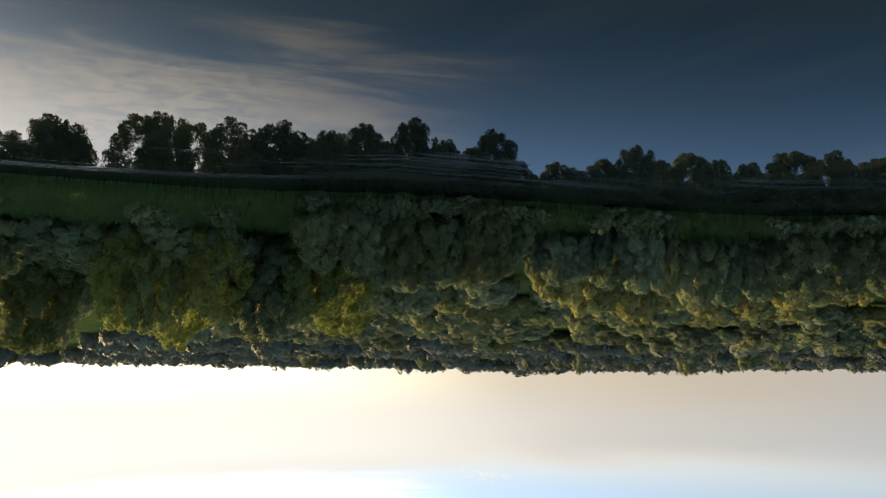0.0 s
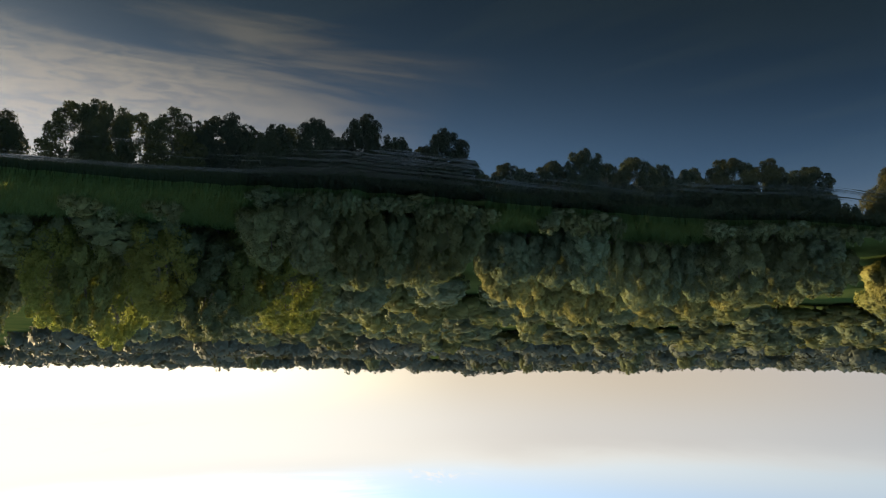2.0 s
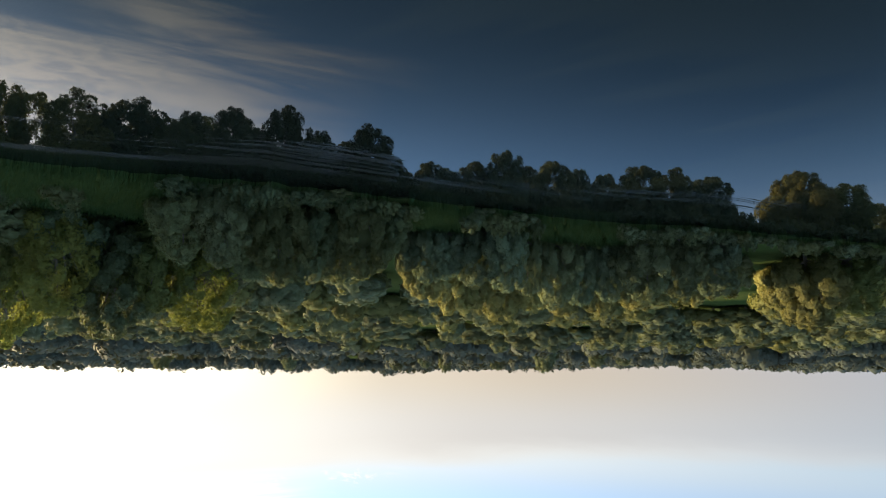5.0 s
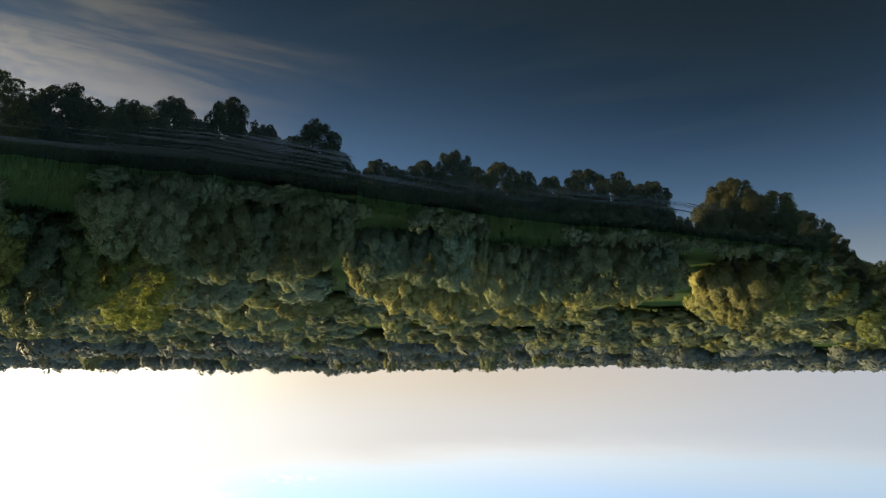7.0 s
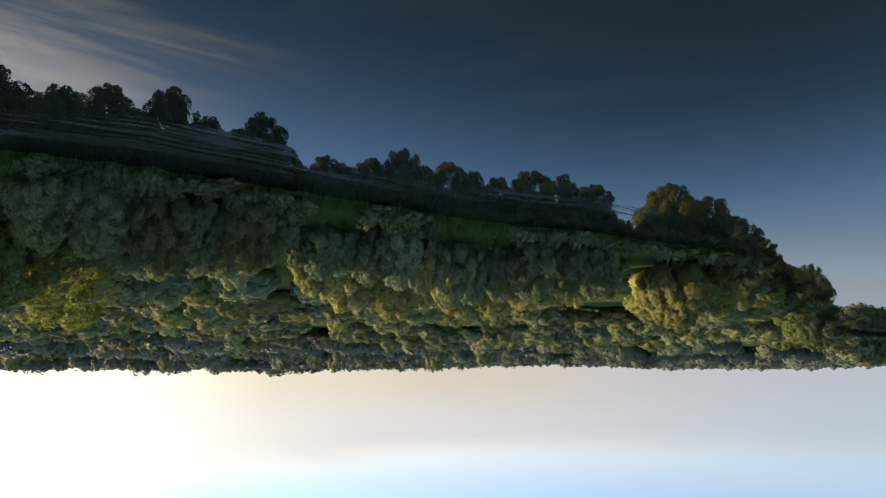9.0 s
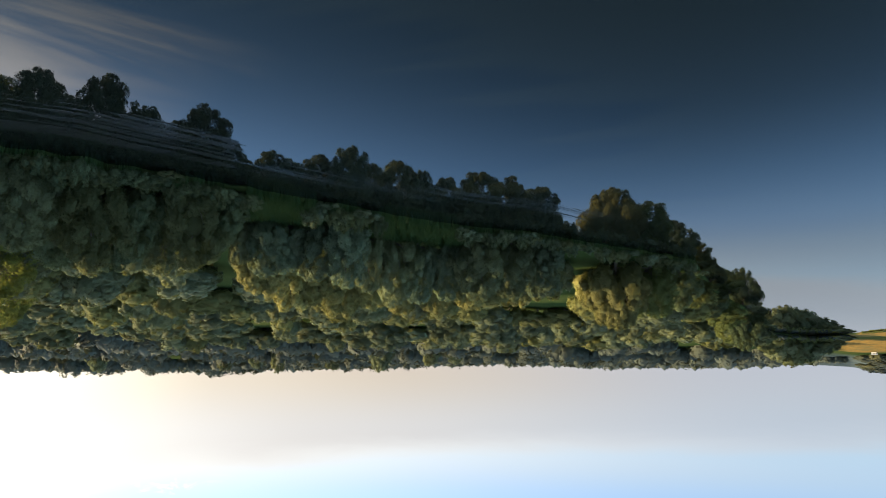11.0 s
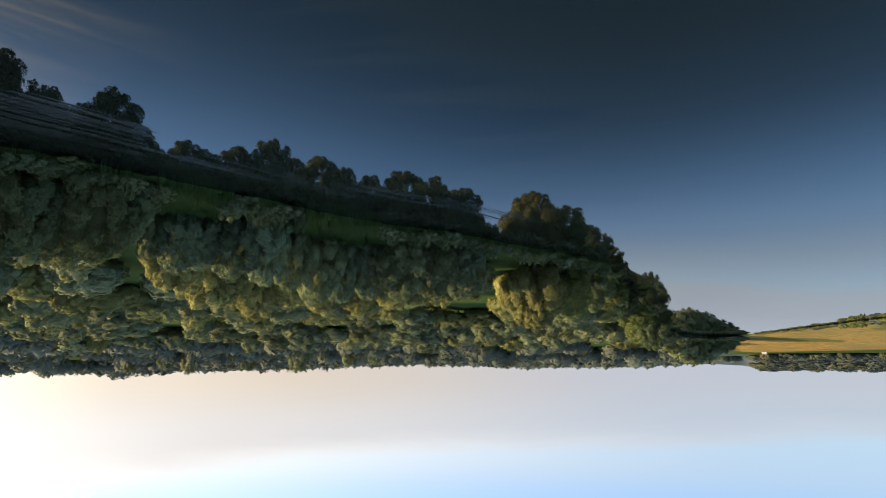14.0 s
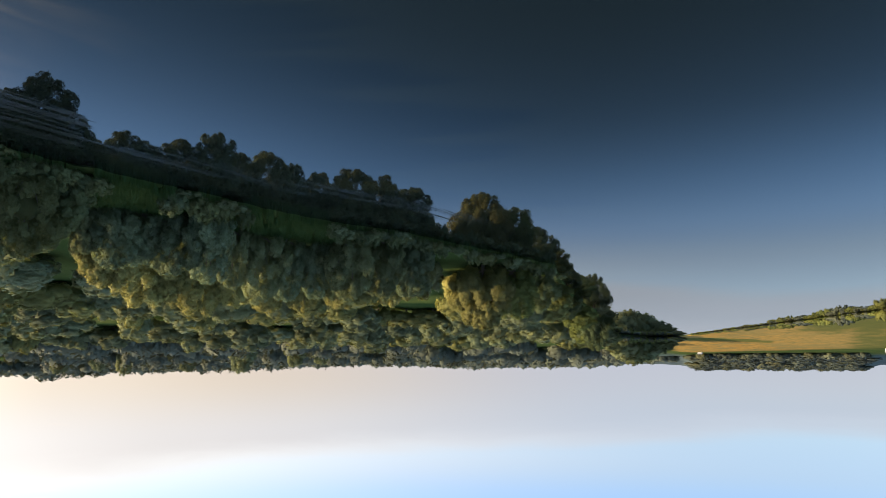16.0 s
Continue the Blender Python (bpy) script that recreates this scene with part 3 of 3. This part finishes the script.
HEDGE = [tree_kind("hedge_bush", 95 + i, 5.0, 4.0, (FEN, HAZY)[i], 12, 900, 0.75, 3, low=0.0, **SOFT) for i in range(2)]
LEAFY = [tree_kind("leafy_tree", 101 + i, 16.0, 7.6, (DARK, BACKLIT)[i], 40, (12000, 18000)[i], (0.56, 0.46)[i], 8, low=0.0, girth=(0.20, 0.40), peak=0.15, tufts=14, mould=(0.45, 0.55, 0.4), core=(0.56, 0.20)[i]) for i in range(2)]
BUSH = [tree_kind("willow_bush", 71 + i, 4.0, 2.6, (WILLOW, GLOOM)[i], 14, 1900, 0.33, 5, low=0.0, girth=(0.22, 0.40), peak=0.2, tufts=10, core=0.5) for i in range(2)]

# alders behind the reed belt: kind, heading, distance, height of the tip over the water, width
for k, a, d, h, w in [(1, -37.8, 130, 14.5, 13), (0, -34.3, 150, 25.8, 17), (0, -31.6, 126, 9.6, 9), (2, -28.1, 126, 21.6, 13), (0, -26.2, 124, 21.8, 12), (2, -23.9, 134, 24.7, 13),
                      (2, -20.8, 117, 19.9, 12), (1, -19.0, 124, 19.5, 12), (1, -16.5, 123, 23.0, 17), (0, -13.5, 119, 18.2, 13), (2, -10.2, 123, 21.2, 15)]:
    plant(OPEN[k], a, d, 0, w, ("tall dark backlit alder by the reeds", "bulky dark alder in shade behind the reeds", "tall alder, its thin crown glowing yellow-green against the sun")[k], group="alders behind the reeds", top=h)
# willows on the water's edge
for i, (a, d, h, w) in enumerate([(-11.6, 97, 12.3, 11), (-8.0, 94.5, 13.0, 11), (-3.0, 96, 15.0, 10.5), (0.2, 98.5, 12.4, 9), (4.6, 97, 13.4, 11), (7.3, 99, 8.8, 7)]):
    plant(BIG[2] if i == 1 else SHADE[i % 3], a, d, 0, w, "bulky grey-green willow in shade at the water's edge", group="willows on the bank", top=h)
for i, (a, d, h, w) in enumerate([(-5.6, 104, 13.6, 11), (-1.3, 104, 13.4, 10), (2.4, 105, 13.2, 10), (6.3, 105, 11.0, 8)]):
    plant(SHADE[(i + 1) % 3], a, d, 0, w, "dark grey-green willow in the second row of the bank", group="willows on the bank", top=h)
for i, (a, d, h, w) in enumerate([(8.9, 111, 10.0, 7), (10.9, 111, 12.1, 10), (12.9, 112, 11.3, 9), (15.4, 112, 12.4, 10), (18.5, 110, 13.8, 11), (20.6, 118, 13.6, 9),
                                  (22.9, 122, 15.9, 12), (25.3, 126, 14.9, 9), (27.9, 128, 14.0, 11), (31.3, 125, 14.4, 13), (34.3, 128, 14.0, 11), (37.2, 133, 12.8, 12)]):
    plant(BIG[(i + 1) % 4], a, d, 0, w * 1.03, "silvery willow behind reeds on the river bank", group="willows on the bank", top=h)
plant(GREAT[0], 44.0, 157, 0, 18.5, "great willow, its broad crown lit golden, at the water's edge", group="willows on the bank", top=18.6)
for i, (a, d, h, w) in enumerate([(43.1, 163, 15.5, 10), (47.0, 163, 15.6, 15), (49.4, 176, 12.9, 13), (50.8, 196, 10.8, 12), (51.9, 236, 11.0, 14), (52.9, 280, 13.0, 15), (54.4, 335, 21.0, 17), (53.4, 350, 17, 18)]):
    plant((SHADE[i % 3], OPEN[0])[i % 2], a, d, 0, w, "large leafy willow, partly sunlit, at the water's edge", group="willows on the bank", top=h)
for i, (a, d, h, w) in enumerate([(55.0, 535, 9, 18), (55.5, 606, 12, 24), (56.1, 650, 19, 30), (56.8, 672, 26, 32), (57.6, 690, 30.5, 36), (58.4, 705, 28.5, 36), (59.2, 705, 24, 32), (60.0, 700, 18, 30), (60.7, 695, 12, 24), (61.4, 685, 6.5, 18),
                                  (57.2, 715, 26, 40), (58.8, 730, 22, 36)]):
    plant(GROVE[0 if i % 3 else 1], a, d, 0, w, "round dark tree on a wooded point of the river", group="trees on the point", top=h)
for i in range(20):
    a = 55.3 + 6.2 * (i + random.random()) / 20
    plant(HEDGE[i % 2], a, bank(a) + random.uniform(0.5, 4), random.uniform(4, 8) * (1 - 0.6 * step(a, 59.5, 61.5)), random.uniform(12, 18), "broad bush at the foot of the wooded point", "bush", "point bushes")
# bushes that hang over the water
for i in range(104):
    a = -12.5 + 64 * (i + random.random()) / 104
    if 9.5 < a < 15 or 21.5 < a < 29:
        continue
    plant(BUSH[1 if a < 9 else i % 2], a, bank(a) + random.uniform(-0.2, 1.8), random.uniform(1.4, 4.2), random.uniform(3.2, 5.5), "grey-green willow bush at the foot of the bank trees", "bush", "bank bushes")
for i in range(8):
    a = random.uniform(-41, -13)
    plant(BUSH[1], a, bank(a) + random.uniform(5, 24), random.uniform(1.6, 4.5), random.uniform(3.0, 6.5), "dark bush among the reeds", "bush", "reed bushes")
# trees of the meadow behind the bank
for i, (a, d, h, w) in enumerate([(-33.7, 160, 25.5, 20), (-27.9, 190, 16, 14), (-23.5, 180, 23.0, 19), (-20.4, 150, 15, 12), (-16.9, 200, 20, 20), (-11.7, 190, 17.5, 19), (-8.6, 200, 18.5, 18)]):
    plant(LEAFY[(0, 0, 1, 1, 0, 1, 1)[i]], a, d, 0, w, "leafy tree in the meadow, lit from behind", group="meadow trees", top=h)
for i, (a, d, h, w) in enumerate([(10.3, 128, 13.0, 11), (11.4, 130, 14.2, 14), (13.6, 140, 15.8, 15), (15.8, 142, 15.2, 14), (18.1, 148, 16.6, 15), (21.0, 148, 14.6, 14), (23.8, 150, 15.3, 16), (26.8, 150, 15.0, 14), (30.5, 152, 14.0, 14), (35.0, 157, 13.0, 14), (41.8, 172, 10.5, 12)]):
    plant(GOLD[i % 2], a, d, 0, w, "willow with leaves coloured golden for the low sun", group="sunlit willows", top=h)
# added on the sun's side of the small meadow to keep it in shade
for i, (a, d, h, w) in enumerate([(-1.5, 215, 15, 18), (1.2, 205, 14, 16), (3.4, 190, 13, 15), (2.0, 240, 16, 20), (3.4, 246, 14, 16)]):
    plant(MID[i % 4], a, d, h, w, "tall leafy tree added beside the small river meadow to shade it", group="meadow trees")
for a, d, h, w in [(-12.4, 760, 41.1, 30), (-1.7, 760, 40.6, 26), (8.1, 760, 39.4, 25), (10.8, 760, 36.6, 25), (12.7, 720, 41.0, 20), (17.6, 760, 38.0, 27), (22.0, 620, 37.6, 28), (26.6, 640, 31.4, 24), (29.0, 640, 29.9, 22)]:
    plant(LEAFY[0], a, d, 0, w, "tall round tree that breaks the skyline", group="skyline trees", top=h)
# added behind the bank willows to block sun from the reeds
for a, d, h, w in [(-3.2, 122, 11.5, 11), (-0.4, 124, 11.0, 11), (2.4, 124, 11.5, 11)]:
    plant(LEAFY[0], a, d, 0, w, "dark leafy tree behind the bank willows, added to shade the reeds", group="wood trees", top=h)
# row added behind the alders so that low sun lights only their tops
for i in range(17):
    a = -40 + 32 * (i + random.uniform(0.2, 0.8)) / 17
    plant(LEAFY[0], a, 152 + random.uniform(-5, 8), 0, random.uniform(14, 19), "dark leafy tree crowded behind the alders, added to shade them", group="wood trees", top=random.uniform(17, 21) - 5 * step(a, -16, -9) - 9 * (1 - step(a, -28.5, -26.5)))
# the wood behind the bank row
for i in range(80):
    a = -41 + 82 * (i + random.random()) / 80
    d = bank(a) + random.uniform(22, 46)
    if 4.5 < a < 29 or 38.6 < a < 41.4:
        continue
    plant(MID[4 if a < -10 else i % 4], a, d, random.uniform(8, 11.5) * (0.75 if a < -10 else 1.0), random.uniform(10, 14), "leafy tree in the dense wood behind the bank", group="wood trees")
def clearing(a, d):
    """A sunlit strip of meadow that runs off between the woods."""
    line = 420 + (-27.0 - a) * 85
    return -36 < a < -26.4 and 172 < d < line + 45


# belts of trees over the plain, one behind the other
for k, d0 in enumerate((182, 226, 286, 365, 455)):
    a = -44.0
    while a < 56:
        d = d0 * (1 + 0.10 * noise.noise((a * 0.09, k * 3.3, 0.5)) + random.uniform(-0.05, 0.05))
        w = random.uniform(14, 24) * (1 + 0.5 * step(d, 250, 500))
        a += math.degrees(w * 0.56 / d)
        if noise.noise((a * 0.16, k * 7.1, 4.4)) < -0.42 or d < bank(a) + 55 or clearing(a, d) or (d < 225 and 5.0 < a < 9.8) or (d < 240 and 38.6 < a < 41.2):
            continue
        h = random.uniform(8, 13) * (1 + 0.35 * step(d, 260, 480))
        plant((MID if d < 240 else FAR)[random.randrange(4)], a, d, h, w, "leafy green tree in a belt across the river plain", group="plain trees")


def build_far_woods():
    """The woods from the middle distance to the skyline."""
    rng = np.random.default_rng(8)
    sprays, normals, cores, radii, hearts = [], [], [], [], []
    for k, d0 in enumerate((540, 680, 850, 1040, 1400, 2000, 2600)):
        a = -46.0
        while a < (58 if d0 < 1200 else 80):
            d = d0 * (1 + 0.12 * noise.noise((a * 0.07, k * 3.3, 0.5)) + rng.uniform(-0.05, 0.05))
            w = rng.uniform(18, 38) * (1.2 if d0 < 1200 else 2.6) * (1.2 if a < 8 else 1.0)
            a += math.degrees(w * (0.46 if a < 20 else 0.54) / d)
            if noise.noise((a * 0.2, k * 7.1, 8.4)) < (-0.28 if a > -14 else -2) or d < bank(a) + 25 or clearing(a, d) or 61 < a < 75.5 or (a >= 75.5 and k < 6):
                continue
            h = rng.uniform(11, 20) * (1.0 + 0.5 * max(noise.noise((a * 0.5, k, 2.0)), 0)) * (1.0 + 0.25 * (1 - step(a, 14, 34)) if 2 <= k <= 3 else 1.0)
            pts, nrm, cs, rs, heart = crown_points(rng, h, w / 2, 10 if d0 < 1200 else 6, 1000 if d0 < 1200 else 260, **MASS)
            x, y = place(a, d)
            at = np.array((x, y, height(a, d) - 0.3))
            q, qn = leaf_arrays(rng, pts + at, nrm, max(1.5, w * (0.072 if d0 < 1200 else 0.10)), 0.14, 0.10)
            sprays.append(q), normals.append(qn), cores.append(cs + at), radii.append(rs), hearts.append(np.tile(heart + at, (len(cs), 1)))
    me = foliage_mesh("far_woods", np.concatenate(sprays), np.concatenate(normals), (np.concatenate(cores), np.concatenate(radii), np.concatenate(hearts)), HAZY)
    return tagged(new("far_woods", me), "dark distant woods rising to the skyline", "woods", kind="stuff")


build_far_woods()

# ---- across the bend: hedge on the shore, stubble field, wood ----
a = 62.6
while a < 79:
    w = random.uniform(6, 12) * (0.5 + 0.5 * step(a, 62, 67))
    lie = math.hypot(bank(a), (bank(a + 0.2) - bank(a)) / radians(0.2))
    a += math.degrees(w * 0.5 / lie) * (1.9 if random.random() < 0.10 else 1.0)
    plant(HEDGE[random.randrange(2)], a, bank(a) + random.uniform(0.5, 2.0), random.uniform(1.8, 6.0) * (0.25 + 0.75 * step(a, 64, 75)), w, "sunlit hedge bush along the far shore", "bush", "shore hedge")
for i in range(34):
    a = 62.9 + 12.2 * (i + random.random()) / 34
    plant(HEDGE[1], a, random.uniform(1190, 1290), random.uniform(7, 13), random.uniform(18, 34), "low bush along the edge of the hill wood", "bush", "wood edge bushes")
for i in range(90):
    a = 62.9 + 12.2 * (i % 18 + random.random() * 0.8) / 18
    d = (1320, 1560, 1800, 2050, 2300)[i // 18] + random.uniform(-60, 60)
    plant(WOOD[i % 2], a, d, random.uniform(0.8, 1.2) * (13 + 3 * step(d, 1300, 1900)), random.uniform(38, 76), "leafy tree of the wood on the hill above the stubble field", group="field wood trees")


def build_house(name, a, d, long, deep, wall, roof, label, windows):
    """A small house or barn: walls with a gable roof, door and window panes set into frames."""
    def box(x0, x1, y0, y1, z0, z1):
        v = [(x, y, z) for z in (z0, z1) for x, y in ((x0, y0), (x1, y0), (x1, y1), (x0, y1))]
        return v, [(0, 3, 2, 1), (4, 5, 6, 7), (0, 1, 5, 4), (1, 2, 6, 5), (2, 3, 7, 6), (3, 0, 4, 7)]

    root = new(name)
    root.location = (*place(a, d), height(a, d) - 0.2)
    root.rotation_euler = (0, 0, radians(a + 12))
    hi = wall
    v, f = box(-long / 2, long / 2, -deep / 2, deep / 2, 0, hi)
    part("wall", mesh_from("wall", v, f, PLASTER), root)
    e = 0.4
    rv = [(-long / 2 - e, -deep / 2 - e, hi), (long / 2 + e, -deep / 2 - e, hi), (long / 2 + e, deep / 2 + e, hi), (-long / 2 - e, deep / 2 + e, hi),
          (-long / 2 - e, 0, hi + roof), (long / 2 + e, 0, hi + roof)]
    part("roof", mesh_from("roof", rv, [(0, 1, 5, 4), (2, 3, 4, 5), (1, 2, 5), (3, 0, 4), (0, 3, 2, 1)], ROOF), root)
    for i in range(windows):
        x = -long / 2 + long * (i + 0.5) / windows
        v, f = box(x - 0.6, x + 0.6, -deep / 2 - 0.04, -deep / 2 + 0.05, 0.9, 2.2)
        window = part("window", mesh_from("window", v, f, PLASTER), root)
        v, f = box(x - 0.5, x + 0.5, -deep / 2 - 0.06, -deep / 2 - 0.03, 1.0, 2.1)
        part("pane", mesh_from("pane", v, f, PANE), window, "dark glass pane")
    return tagged(root, label, "house")


def plain(name, colour, rough, amount=0.15):
    m, n = material(name)
    t = n.noise(n.add("ShaderNodeTexCoord").outputs["Object"], 1.7, 4.0)
    col = n.mix(n.ramp(t, 0.3, 0.7, 0.0, amount), (*colour, 1), (*[c * 0.55 for c in colour], 1))
    p = n.add("ShaderNodeBsdfPrincipled", {"Base Color": col, "Roughness": rough})
    n.add("ShaderNodeOutputMaterial", {"Surface": p.outputs[0]})
    return m


PLASTER, ROOF, PANE = plain("plaster", (0.40, 0.40, 0.39), 0.8), plain("roof_sheet", (0.24, 0.24, 0.26), 0.6), plain("window_glass", (0.04, 0.05, 0.06), 0.1)
build_house("farm_house", 63.2, 1060, 6.5, 5, 2.4, 1.2, "small white house at the edge of the wood", 4)
build_house("farm_shed", 77.1, 890, 22, 11, 3.6, 3.4, "tall pale barn beyond the stubble field", 9)


def build_tower(a, d, top):
    """A slim dark tower with a wider head, far off on the skyline."""
    root = new("distant_tower")
    z = height(a, d)
    root.location = (*place(a, d), z - 0.3)
    for name, r0, r1, z0, z1 in (("shaft", 2.6, 2.0, 0.0, top - z - 6), ("head", 3.4, 3.2, top - z - 6, top - z)):
        bm = bmesh.new()
        tube(bm, (0, 0, z0), (0, 0, z1), r0, r1, 12)
        bmesh.ops.holes_fill(bm, edges=[e for e in bm.edges if e.is_boundary])
        me = bpy.data.meshes.new(name)
        bm.to_mesh(me)
        bm.free()
        me.materials.append(SLATE)
        part(name, me, root)
    return tagged(root, "slim dark tower standing on the wooded skyline", "tower", "skyline towers")


SLATE = plain("dark_cladding", (0.10, 0.10, 0.11), 0.8)
build_tower(46.72, 2050, 45)
build_tower(47.25, 2050, 46)


# ---- reeds ----
def build_reeds():
    rng = np.random.default_rng(5)
    verts, faces = [], []
    for lo, hi, deep, count in ((-42, -12, 22, 24000), (-12, 7, 1.5, 1500), (9, 16, 13, 9000), (16, 21, 2.0, 900), (20.5, 30, 13, 11000), (30, 51, 1.6, 1500)):
        made = 0
        while made < count:
            a, e = rng.uniform(lo, hi), -0.7 + deep * rng.random() ** 1.2
            if noise.noise((a * 1.1, e * 0.25, 9.0)) < -0.25 * rng.random() - (0.35 if a < -10 else 0.05):
                made += 0.5
                continue
            made += 1
            d = bank(a) + e
            x, y = place(a, d)
            z = max(height(a, d), -0.1)
            t = rng.uniform(0.9, 2.0)
            lean, turn, w = rng.normal(0, 0.22, 2), rng.uniform(0, math.pi), rng.uniform(0.04, 0.09)
            ox, oy = math.cos(turn) * w, math.sin(turn) * w
            k = len(verts)
            verts += [(x - ox, y - oy, z), (x + ox, y + oy, z), (x + ox + lean[0] * 0.4, y + oy + lean[1] * 0.4, z + t * 0.6),
                      (x - ox + lean[0] * 0.4, y - oy + lean[1] * 0.4, z + t * 0.6), (x + lean[0] * t, y + lean[1] * t, z + t)]
            faces += [(k, k + 1, k + 2, k + 3), (k + 3, k + 2, k + 4)]
    return tagged(new("reeds", mesh_from("reeds", verts, faces, REED)), "belt of tall green reeds along the water", "reeds", kind="stuff")


build_reeds()
